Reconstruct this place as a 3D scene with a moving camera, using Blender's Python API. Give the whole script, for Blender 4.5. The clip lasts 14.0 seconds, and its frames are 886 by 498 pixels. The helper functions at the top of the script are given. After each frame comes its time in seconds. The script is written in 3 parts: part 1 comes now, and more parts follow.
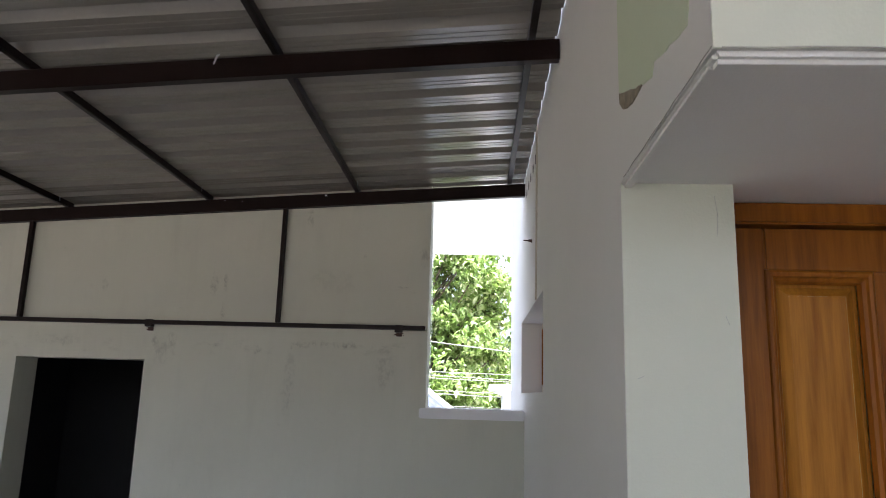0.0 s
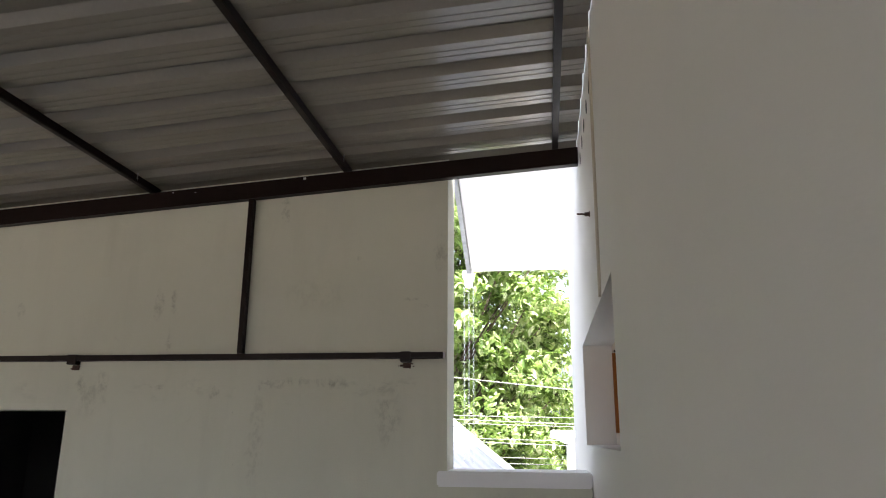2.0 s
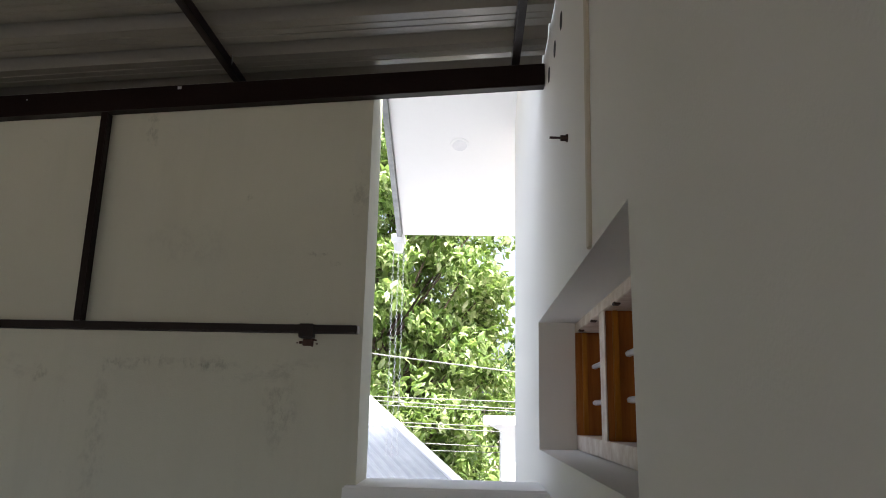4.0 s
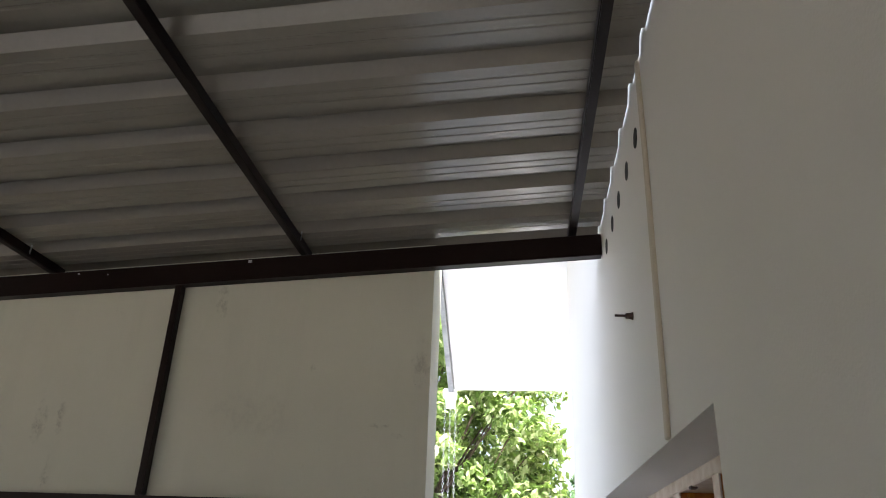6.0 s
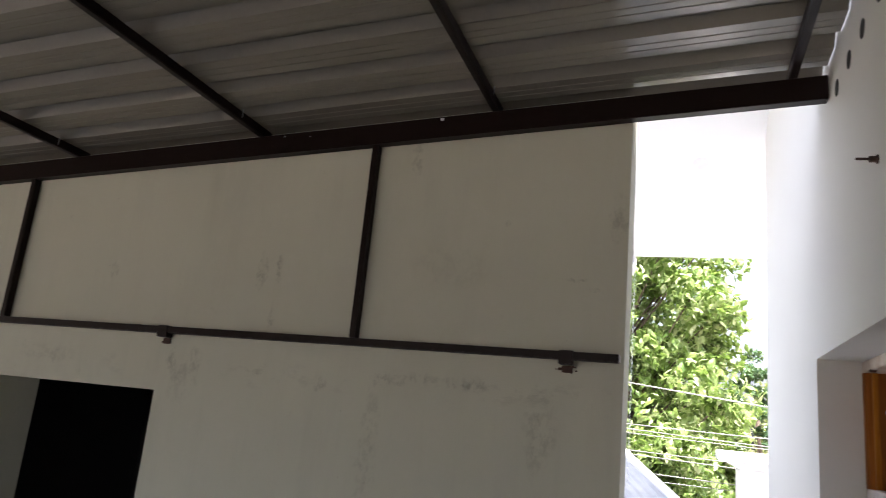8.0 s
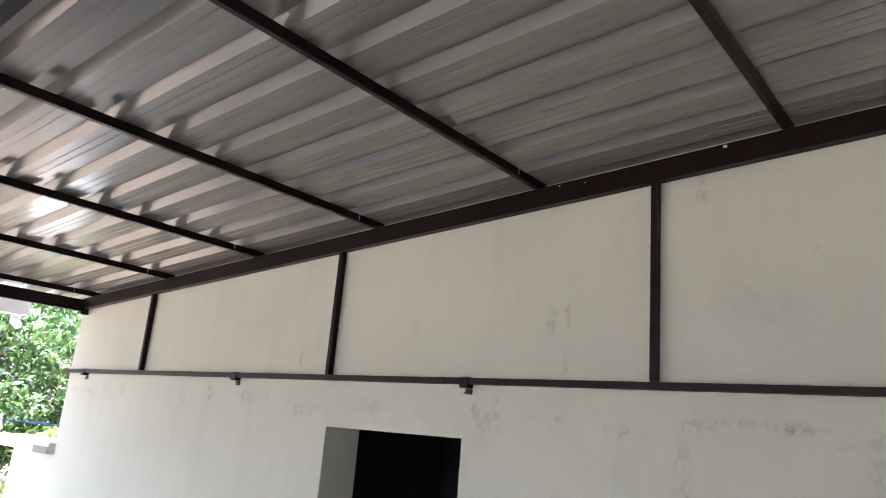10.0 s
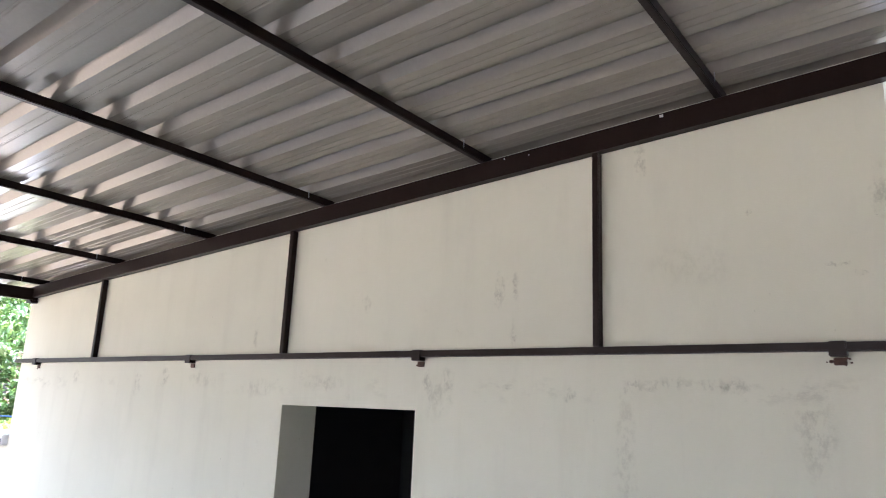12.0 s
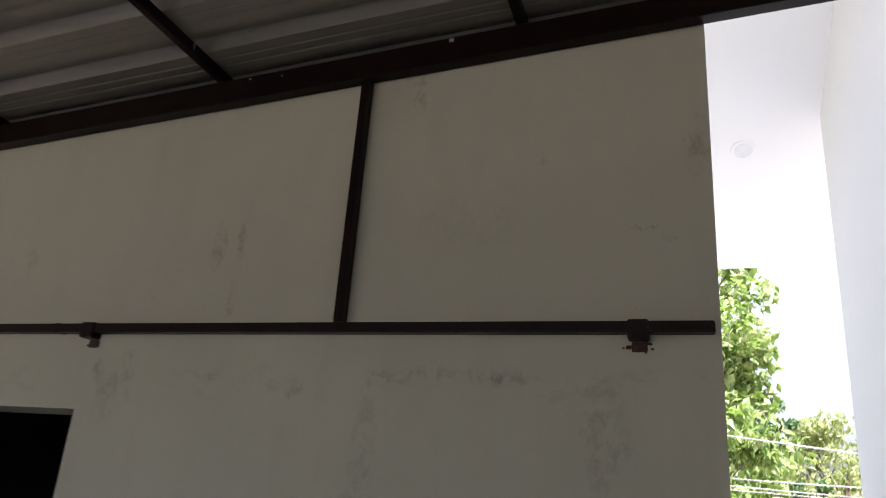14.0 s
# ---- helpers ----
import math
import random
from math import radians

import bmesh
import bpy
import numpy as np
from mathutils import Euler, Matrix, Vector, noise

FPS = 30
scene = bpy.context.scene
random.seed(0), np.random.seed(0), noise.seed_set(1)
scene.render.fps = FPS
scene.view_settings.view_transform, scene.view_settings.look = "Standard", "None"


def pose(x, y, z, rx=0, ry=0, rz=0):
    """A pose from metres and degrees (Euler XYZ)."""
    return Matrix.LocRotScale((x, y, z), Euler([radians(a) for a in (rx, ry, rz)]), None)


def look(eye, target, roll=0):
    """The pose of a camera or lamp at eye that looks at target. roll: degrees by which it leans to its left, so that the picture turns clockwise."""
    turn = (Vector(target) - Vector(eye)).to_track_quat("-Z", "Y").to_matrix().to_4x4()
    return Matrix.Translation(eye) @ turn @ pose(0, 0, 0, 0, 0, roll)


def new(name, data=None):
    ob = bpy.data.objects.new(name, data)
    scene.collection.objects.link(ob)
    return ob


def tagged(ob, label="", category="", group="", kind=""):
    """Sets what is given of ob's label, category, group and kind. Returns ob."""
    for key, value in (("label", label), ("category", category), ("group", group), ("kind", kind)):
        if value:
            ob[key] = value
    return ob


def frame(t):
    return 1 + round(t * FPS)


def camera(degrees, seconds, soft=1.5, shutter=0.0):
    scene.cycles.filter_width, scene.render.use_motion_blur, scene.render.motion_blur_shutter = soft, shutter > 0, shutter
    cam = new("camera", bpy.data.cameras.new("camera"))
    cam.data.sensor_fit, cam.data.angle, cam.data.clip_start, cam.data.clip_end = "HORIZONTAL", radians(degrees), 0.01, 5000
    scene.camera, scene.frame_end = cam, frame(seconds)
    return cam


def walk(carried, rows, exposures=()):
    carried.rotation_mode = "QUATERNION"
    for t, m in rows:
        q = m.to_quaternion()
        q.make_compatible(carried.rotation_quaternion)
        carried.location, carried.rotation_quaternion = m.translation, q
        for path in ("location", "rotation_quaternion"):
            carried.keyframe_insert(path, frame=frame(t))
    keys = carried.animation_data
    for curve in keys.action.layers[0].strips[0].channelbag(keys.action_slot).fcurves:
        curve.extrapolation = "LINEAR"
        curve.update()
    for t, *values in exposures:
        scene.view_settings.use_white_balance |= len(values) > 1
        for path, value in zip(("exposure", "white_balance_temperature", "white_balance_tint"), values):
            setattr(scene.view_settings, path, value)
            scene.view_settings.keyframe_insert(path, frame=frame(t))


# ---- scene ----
cam = camera(63.6, 14.0, soft=0.9, shutter=0.25)
PATH = [
    (0, (0.235, 0.101, 1.606), (0.133, 2.059, 2.003), 1.6),
    (0.5, (0.345, 0.47, 1.605), (0.233, 2.428, 1.996), 3.2),
    (1, (0.406, 0.886, 1.662), (0.041, 2.815, 2.043), 1.3),
    (1.5, (0.474, 1.332, 1.599), (0.066, 3.231, 2.074), 1.6),
    (2, (0.366, 1.674, 1.663), (0.092, 3.589, 2.173), 0.4),
    (2.2, (0.28, 1.778, 1.632), (0.069, 3.704, 2.127), 0.3),
    (4.3, (0.297, 2.629, 1.798), (0.214, 4.577, 2.244), 1.1),
    (4.5, (0.292, 2.627, 1.809), (0.192, 4.537, 2.392), 0.1),
    (5, (0.267, 2.603, 1.787), (0.257, 4.514, 2.375), -0.1),
    (5.5, (0.235, 2.568, 1.854), (0.11, 4.416, 2.607), 2.9),
    (6, (0.226, 2.532, 1.87), (0.016, 4.346, 2.684), 2.1),
    (6.5, (0.204, 2.508, 1.868), (-0.134, 4.315, 2.655), 0.8),
    (7, (0.15, 2.513, 1.841), (-0.342, 4.354, 2.45), 2.7),
    (7.5, (0.113, 2.584, 1.811), (-0.409, 4.459, 2.274), 3.9),
    (8, (0.079, 2.565, 1.797), (-0.564, 4.402, 2.254), 5.6),
    (8.5, (-0.025, 2.518, 1.826), (-0.871, 4.281, 2.247), 5.8),
    (9, (-0.039, 2.511, 1.821), (-1.042, 4.162, 2.337), 6.2),
    (11.3, (-0.059, 2.39, 1.814), (-1.443, 3.763, 2.262), 3.3),
    (11.5, (-0.054, 2.389, 1.82), (-1.351, 3.852, 2.241), 3.0),
    (12, (0.03, 2.483, 1.784), (-1.135, 4.046, 2.233), 2.5),
    (12.5, (0.035, 2.48, 1.788), (-0.961, 4.169, 2.182), 0.9),
    (13, (0.029, 2.556, 1.74), (-0.829, 4.319, 2.135), 1.8),
    (13.5, (-0.124, 2.828, 1.729), (-0.853, 4.632, 2.191), 1.8),
    (14, (-0.235, 3.351, 1.613), (-0.859, 5.14, 2.255), 4.2),
]
EXPOSURES = [   # seconds, stops, kelvin, tint
    (0.0, 2.3, 5750, 16), (0.5, 2.25, 5850, 16), (1.0, 2.3, 5900, 16), (1.5, 2.38, 5950, 15), (2.2, 2.27, 6100, 14), (4.3, 1.72, 6050, 12), (5.0, 1.63, 6050, 11), (6.0, 2.22, 6000, 13),
    (6.5, 2.43, 5950, 14), (7.0, 2.33, 6050, 13), (7.5, 2.05, 6150, 15), (8.2, 2.22, 6150, 17), (9.0, 3.35, 5650, 18), (11.3, 3.3, 5750, 19), (12.0, 3.65, 5650, 18), (12.5, 3.25, 5700, 19),
    (13.0, 2.68, 5750, 19), (13.5, 1.97, 5850, 18), (14.0, 1.82, 6050, 17)]
walk(cam, [(t, look(eye, target, roll)) for t, eye, target, roll in PATH], EXPOSURES)

# ---- daylight ----
SUN_ELEVATION, SUN_FROM = 64.0, 300.0   # degrees; the compass angle (from +x, anticlockwise) that the sun stands at
world = bpy.data.worlds.new("sky")
scene.world = world
world.use_nodes = True
wn = world.node_tree.nodes
sky = wn.new("ShaderNodeTexSky")
sky.sky_type, sky.sun_disc = "NISHITA", False
sky.sun_elevation, sky.sun_rotation = radians(SUN_ELEVATION), radians(90 - SUN_FROM)
sky.air_density, sky.dust_density, sky.ozone_density = 1.0, 6.0, 0.6
haze = wn.new("ShaderNodeHueSaturation")   # hazy, milky tropical sky
haze.inputs["Saturation"].default_value = 0.5
world.node_tree.links.new(sky.outputs[0], haze.inputs["Color"])
world.node_tree.links.new(haze.outputs[0], wn["Background"].inputs[0])
wn["Background"].inputs[1].default_value = 0.15
sun_data = bpy.data.lights.new("sun", "SUN")
sun_data.energy, sun_data.angle, sun_data.color = 5.0, radians(0.6), (1.0, 0.95, 0.87)
sun = new("sun", sun_data)
sun_dir = Vector((math.cos(radians(SUN_FROM)) * math.cos(radians(SUN_ELEVATION)), math.sin(radians(SUN_FROM)) * math.cos(radians(SUN_ELEVATION)), math.sin(radians(SUN_ELEVATION))))
sun.matrix_world = look(sun_dir * 60, (0, 0, 0))


# ---- materials ----
def mat(name, base, rough=0.6, metal=0.0, coat=0.0):
    m = bpy.data.materials.new(name)
    m.use_nodes = True
    b = m.node_tree.nodes["Principled BSDF"]
    b.inputs["Base Color"].default_value = (*base, 1)
    b.inputs["Roughness"].default_value, b.inputs["Metallic"].default_value = rough, metal
    b.inputs["Coat Weight"].default_value = coat
    return m, m.node_tree, b


def node(nt, kind, **values):
    n = nt.nodes.new("ShaderNode" + kind)
    for key, value in values.items():
        if key == "op":
            n.operation = value
        elif key == "blend":
            n.data_type, n.blend_type = "RGBA", value
        else:
            n.inputs[key.replace("_", " ")].default_value = value
    return n


def coords(nt, scale=(1, 1, 1)):
    tc, mp = node(nt, "TexCoord"), node(nt, "Mapping", Scale=scale)
    nt.links.new(tc.outputs["Object"], mp.inputs["Vector"])
    return mp.outputs["Vector"]


def noise_of(nt, vec, scale, detail=4.0, rough=0.55):
    n = node(nt, "TexNoise", Scale=scale, Detail=detail, Roughness=rough)
    nt.links.new(vec, n.inputs["Vector"])
    return n.outputs["Fac"]


def ramp_of(nt, fac, stops):
    n = nt.nodes.new("ShaderNodeValToRGB")
    e = n.color_ramp.elements
    while len(e) < len(stops):
        e.new(0.5)
    for el, (p, c) in zip(e, stops):
        el.position, el.color = p, (*c, 1)
    nt.links.new(fac, n.inputs["Fac"])
    return n.outputs["Color"]


def math_of(nt, op, a, b=None):
    n = node(nt, "Math", op=op)
    for i, v in enumerate((a, b)):
        if v is None:
            continue
        if isinstance(v, (int, float)):
            n.inputs[i].default_value = v
        else:
            nt.links.new(v, n.inputs[i])
    return n.outputs[0]


def mix_of(nt, fac, a, b, blend="MIX"):
    n = node(nt, "Mix", blend=blend)
    for sock, v in ((n.inputs["Factor"], fac), (n.inputs[6], a), (n.inputs[7], b)):
        if isinstance(v, (int, float)):
            sock.default_value = v
        elif isinstance(v, tuple):
            sock.default_value = (*v, 1)
        else:
            nt.links.new(v, sock)
    return n.outputs[2]


def bump_of(nt, b, height, strength=0.3, distance=0.002):
    n = node(nt, "Bump", Strength=strength, Distance=distance)
    nt.links.new(height, n.inputs["Height"])
    nt.links.new(n.outputs["Normal"], b.inputs["Normal"])


def plaster(name, base, dirt, amount=1.0, streak=False, rough=0.75):
    """Painted cement plaster with faint trowel waves, blotches and, if streak, damp runs below the rail."""
    m, nt, b = mat(name, base, rough)
    vec = coords(nt)
    blotch = ramp_of(nt, noise_of(nt, vec, 0.9, 6), [(0.38, (0, 0, 0)), (0.72, (1, 1, 1))])
    col = mix_of(nt, math_of(nt, "MULTIPLY", blotch, 0.38 * amount), base, tuple(0.5 * (x + y) for x, y in zip(base, dirt)))
    spots = ramp_of(nt, noise_of(nt, vec, 9.0, 5, 0.7), [(0.66, (0, 0, 0)), (0.78, (1, 1, 1))])
    col = mix_of(nt, math_of(nt, "MULTIPLY", spots, 0.25 * amount), col, dirt)
    if streak:
        tall = coords(nt, (5.0, 1.0, 0.55))
        runs = ramp_of(nt, noise_of(nt, tall, 1.5, 5, 0.6), [(0.52, (0, 0, 0)), (0.74, (1, 1, 1))])
        tc = node(nt, "TexCoord")
        sep = node(nt, "SeparateXYZ")
        nt.links.new(tc.outputs["Object"], sep.inputs[0])
        zz = math_of(nt, "DIVIDE", sep.outputs["Z"], 2.03)
        low = ramp_of(nt, zz, [(0.0, (0.5, 0.5, 0.5)), (0.6, (0.5, 0.5, 0.5)), (0.93, (0.85, 0.85, 0.85)), (1.0, (0.5, 0.5, 0.5))])
        col = mix_of(nt, math_of(nt, "MULTIPLY", math_of(nt, "MULTIPLY", runs, low), 0.16), col, dirt)
        # a broken row of smudges a hand's width under the rail, and single smears
        band = node(nt, "MapRange", From_Min=0.0, From_Max=0.075, To_Min=1.0, To_Max=0.0)
        nt.links.new(math_of(nt, "ABSOLUTE", math_of(nt, "SUBTRACT", sep.outputs["Z"], 1.91)), band.inputs["Value"])
        smear = ramp_of(nt, noise_of(nt, coords(nt, (3.2, 1, 6)), 2.4, 6, 0.7), [(0.52, (0, 0, 0)), (0.7, (1, 1, 1))])
        where = ramp_of(nt, noise_of(nt, coords(nt, (1.3, 1, 0.4)), 1.7, 2), [(0.42, (0.1, 0.1, 0.1)), (0.6, (1, 1, 1))])
        total = math_of(nt, "MULTIPLY", math_of(nt, "MULTIPLY", smear, where), band.outputs[0])
        ragged = noise_of(nt, coords(nt, (1, 1, 0.6)), 34.0, 5, 0.75)
        bent = math_of(nt, "ADD", sep.outputs["X"], math_of(nt, "MULTIPLY", math_of(nt, "SUBTRACT", noise_of(nt, vec, 14.0, 4, 0.7), 0.5), 0.10))
        bent_z = math_of(nt, "ADD", sep.outputs["Z"], math_of(nt, "MULTIPLY", math_of(nt, "SUBTRACT", noise_of(nt, coords(nt, (1.0, 1.0, 1.3)), 11.0, 4, 0.7), 0.5), 0.10))
        for cx, cz, sx, sz, w in ((-0.74, 1.93, 0.07, 0.016, 1.0), (-1.11, 1.928, 0.02, 0.02, 1.0), (-1.39, 1.89, 0.016, 0.022, 0.9), (-2.04, 1.93, 0.02, 0.035, 0.7), (-2.16, 1.93, 0.015, 0.04, 0.7),
                                  (-0.44, 1.77, 0.035, 0.10, 0.6), (-1.14, 1.66, 0.025, 0.14, 0.5), (-1.756, 2.37, 0.013, 0.05, 0.9), (-1.67, 2.38, 0.010, 0.04, 0.9), (-1.68, 2.15, 0.010, 0.045, 0.9),
                                  (-1.047, 2.90, 0.012, 0.05, 0.9), (-4.41, 1.95, 0.02, 0.04, 0.8), (-4.74, 1.90, 0.022, 0.045, 0.8), (-0.33, 2.37, 0.022, 0.005, 1.0), (-0.245, 2.335, 0.016, 0.005, 1.2),
                                  (-0.62, 2.6, 0.008, 0.008, 1.0), (-2.6, 2.35, 0.012, 0.03, 0.6), (-3.5, 2.2, 0.012, 0.06, 0.6), (-5.6, 1.95, 0.025, 0.03, 0.7), (-0.9, 2.42, 0.07, 0.05, 0.22), (-0.78, 2.40, 0.05, 0.05, 0.22), (-0.17, 2.62, 0.02, 0.06, 0.6), (-2.9, 1.92, 0.10, 0.02, 0.45), (-3.45, 1.89, 0.09, 0.03, 0.5), (-4.0, 1.94, 0.08, 0.03, 0.5), (-0.98, 1.935, 0.08, 0.014, 0.7), (-2.1, 1.86, 0.05, 0.06, 0.5)):
            dx = math_of(nt, "POWER", math_of(nt, "DIVIDE", math_of(nt, "SUBTRACT", bent, cx), sx * 2.0), 2.0)
            dz = math_of(nt, "POWER", math_of(nt, "DIVIDE", math_of(nt, "SUBTRACT", bent_z, cz), sz * 2.0), 2.0)
            near = node(nt, "MapRange", From_Min=0.0, From_Max=1.0, To_Min=w, To_Max=0.0)
            nt.links.new(math_of(nt, "ADD", dx, dz), near.inputs["Value"])
            total = math_of(nt, "MAXIMUM", total, math_of(nt, "MULTIPLY", near.outputs[0], ramp_of(nt, ragged, [(0.45, (0.05, 0.05, 0.05)), (0.62, (1, 1, 1))])))
        col = mix_of(nt, math_of(nt, "MULTIPLY", total, 0.6), col, tuple(0.6 * d for d in dirt))
        pale = ramp_of(nt, noise_of(nt, coords(nt, (4.0, 1.0, 0.8)), 1.1, 5, 0.65), [(0.54, (0, 0, 0)), (0.72, (1, 1, 1))])
        col = mix_of(nt, math_of(nt, "MULTIPLY", pale, 0.08), col, dirt)
        # pin-prick specks and nicks in loose swarms
        prick = ramp_of(nt, noise_of(nt, coords(nt, (1, 1, 0.7)), 70.0, 2, 0.6), [(0.735, (0, 0, 0)), (0.76, (1, 1, 1))])
        swarm = ramp_of(nt, noise_of(nt, vec, 2.6, 3, 0.6), [(0.52, (0, 0, 0)), (0.66, (1, 1, 1))])
        col = mix_of(nt, math_of(nt, "MULTIPLY", math_of(nt, "MULTIPLY", prick, swarm), 0.7), col, tuple(0.45 * d for d in dirt))
    nt.links.new(col, b.inputs["Base Color"])
    h = math_of(nt, "ADD", noise_of(nt, vec, 3.0, 3), math_of(nt, "MULTIPLY", noise_of(nt, vec, 160.0, 2), 0.15))
    bump_of(nt, b, h, 0.35, 0.01)
    return m


def painted_steel():
    m, nt, b = mat("brown_painted_steel", (0.012, 0.007, 0.006), 0.35)
    b.inputs["Specular IOR Level"].default_value = 0.14
    vec = coords(nt)
    worn = ramp_of(nt, noise_of(nt, vec, 38.0, 6, 0.7), [(0.69, (0, 0, 0)), (0.75, (1, 1, 1))])
    col = mix_of(nt, noise_of(nt, vec, 6.0), (0.008, 0.0045, 0.004), (0.018, 0.010, 0.009))
    col = mix_of(nt, math_of(nt, "MULTIPLY", worn, 0.4), col, (0.22, 0.19, 0.17))
    nt.links.new(col, b.inputs["Base Color"])
    bump_of(nt, b, noise_of(nt, vec, 90.0), 0.2, 0.002)
    return m


def roof_metal():
    """Lacquered aluminium-zinc sheet: grey, with a clear sheen, rolling streaks, a faint spangle and slight waves."""
    m, nt, b = mat("aluzinc_sheet", (0.34, 0.315, 0.28), 0.2, 0.12)
    b.inputs["Specular IOR Level"].default_value = 0.7
    along = coords(nt, (0.5, 5.0, 1.0))
    col = mix_of(nt, noise_of(nt, along, 3.0, 4, 0.6), (0.25, 0.226, 0.188), (0.305, 0.279, 0.236))
    spangle = ramp_of(nt, noise_of(nt, coords(nt), 60.0, 2, 0.5), [(0.3, (0.27, 0.248, 0.215)), (0.7, (0.37, 0.345, 0.305))])
    col = mix_of(nt, 0.12, col, spangle)
    grime = ramp_of(nt, noise_of(nt, coords(nt, (0.8, 1.6, 1.0)), 1.8, 5, 0.6), [(0.48, (0, 0, 0)), (0.75, (1, 1, 1))])
    col = mix_of(nt, math_of(nt, "MULTIPLY", grime, 0.25), col, (0.25, 0.23, 0.19))
    nt.links.new(col, b.inputs["Base Color"])
    r = node(nt, "MapRange", From_Min=0.3, From_Max=0.7, To_Min=0.17, To_Max=0.255)
    nt.links.new(noise_of(nt, coords(nt), 2.0, 3), r.inputs["Value"])
    nt.links.new(r.outputs[0], b.inputs["Roughness"])
    bump_of(nt, b, noise_of(nt, coords(nt, (1.2, 2.5, 1.0)), 1.2, 2), 0.05, 0.006)
    return m


def timber(name, dark, light, rough=0.35, along="Z", coat=0.3):
    m, nt, b = mat(name, light, rough, 0.0, coat)
    b.inputs["Specular IOR Level"].default_value = 0.25
    sc = {"Z": (14, 14, 0.9), "Y": (14, 0.9, 14), "X": (0.9, 14, 14)}[along]
    grain = noise_of(nt, coords(nt, sc), 3.5, 7, 0.62)
    broad = noise_of(nt, coords(nt, tuple(0.35 * v for v in sc)), 2.0, 3)
    col = ramp_of(nt, math_of(nt, "ADD", math_of(nt, "MULTIPLY", grain, 0.6), math_of(nt, "MULTIPLY", broad, 0.4)), [(0.35, dark), (0.62, light)])
    knots = ramp_of(nt, noise_of(nt, coords(nt, (5, 5, 3)), 4.0, 3), [(0.74, (0, 0, 0)), (0.8, (1, 1, 1))])
    col = mix_of(nt, math_of(nt, "MULTIPLY", knots, 0.5), col, tuple(0.4 * d for d in dark))
    nt.links.new(col, b.inputs["Base Color"])
    bump_of(nt, b, grain, 0.15, 0.002)
    return m


def varied(name, low, high, rough=0.7, scale=8.0, metal=0.0, bump=0.2):
    m, nt, b = mat(name, low, rough, metal)
    f = noise_of(nt, coords(nt), scale, 6, 0.6)
    nt.links.new(ramp_of(nt, f, [(0.3, low), (0.7, high)]), b.inputs["Base Color"])
    bump_of(nt, b, noise_of(nt, coords(nt), scale * 6, 4), bump, 0.004)
    return m


def leaf_mat(name, stops, thin=0.5):
    m, nt, b = mat(name, stops[0][1], 0.38)
    geo = node(nt, "NewGeometry")
    col = ramp_of(nt, geo.outputs["Random Per Island"], stops)
    nt.links.new(col, b.inputs["Base Color"])
    tr = node(nt, "BsdfTranslucent")
    nt.links.new(mix_of(nt, 0.4, col, (0.30, 0.42, 0.06)), tr.inputs["Color"])
    ms = node(nt, "MixShader", Fac=thin)
    nt.links.new(b.outputs[0], ms.inputs[1])
    nt.links.new(tr.outputs[0], ms.inputs[2])
    nt.links.new(ms.outputs[0], nt.nodes["Material Output"].inputs["Surface"])
    return m


WALL = plaster("off_white_plaster", (0.62, 0.617, 0.515), (0.29, 0.292, 0.235), 1.0, True)
HOUSE = plaster("white_house_paint", (0.72, 0.705, 0.665), (0.50, 0.48, 0.43), 0.7)
PILLAR = plaster("cream_green_paint", (0.70, 0.72, 0.60), (0.42, 0.43, 0.36), 0.5)
# cream paint darkened to carry the shadow along the strip's edge
STRIP = plaster("shade_darkened_cream", (0.52, 0.47, 0.37), (0.36, 0.31, 0.23), 0.8)
WHITE = plaster("bright_white_paint", (0.84, 0.84, 0.85), (0.6, 0.6, 0.6), 0.3)
GREEN_PAINT = plaster("pale_green_paint", (0.60, 0.66, 0.48), (0.46, 0.52, 0.36), 0.6)
BARE = varied("bare_cement", (0.16, 0.13, 0.09), (0.34, 0.29, 0.21), 0.9, 30.0)
# near-black base colour stands in for the missing light indoors
DARK = plaster("shade_black_plaster", (0.035, 0.035, 0.035), (0.02, 0.02, 0.02), 0.6)
STEEL = painted_steel()
SHEET = roof_metal()
DOOR_WOOD = timber("varnished_teak", (0.17, 0.05, 0.003), (0.36, 0.125, 0.008), 0.45, "Z", 0.0)
PANEL_WOOD = timber("varnished_teak_panel", (0.26, 0.09, 0.006), (0.52, 0.22, 0.022), 0.45, "Z", 0.0)
FRAME_WOOD = timber("reddish_window_timber", (0.22, 0.068, 0.009), (0.42, 0.155, 0.026), 0.55, "Z", 0.0)
WASHED = varied("white_washed_timber", (0.50, 0.40, 0.31), (0.72, 0.66, 0.58), 0.8, 14.0)
BAR_WHITE = varied("white_enamel", (0.50, 0.50, 0.52), (0.66, 0.66, 0.68), 0.4, 20.0)
GALV = varied("grey_gutter_metal", (0.20, 0.21, 0.22), (0.36, 0.37, 0.38), 0.5, 10.0, 0.3)
CONCRETE = varied("cement_floor", (0.20, 0.19, 0.175), (0.31, 0.30, 0.275), 0.7, 2.5)
CABLE = varied("weathered_cable", (0.16, 0.155, 0.14), (0.34, 0.33, 0.30), 0.6, 30.0)
CHAIN = varied("bright_chain", (0.55, 0.55, 0.56), (0.8, 0.8, 0.8), 0.35, 30.0, 0.7)
RUST = varied("rusty_steel", (0.035, 0.02, 0.016), (0.11, 0.055, 0.04), 0.7, 40.0, 0.3)
BLUE_SHEET = varied("pale_blue_roof_sheet", (0.32, 0.34, 0.37), (0.44, 0.46, 0.48), 0.7, 3.0)
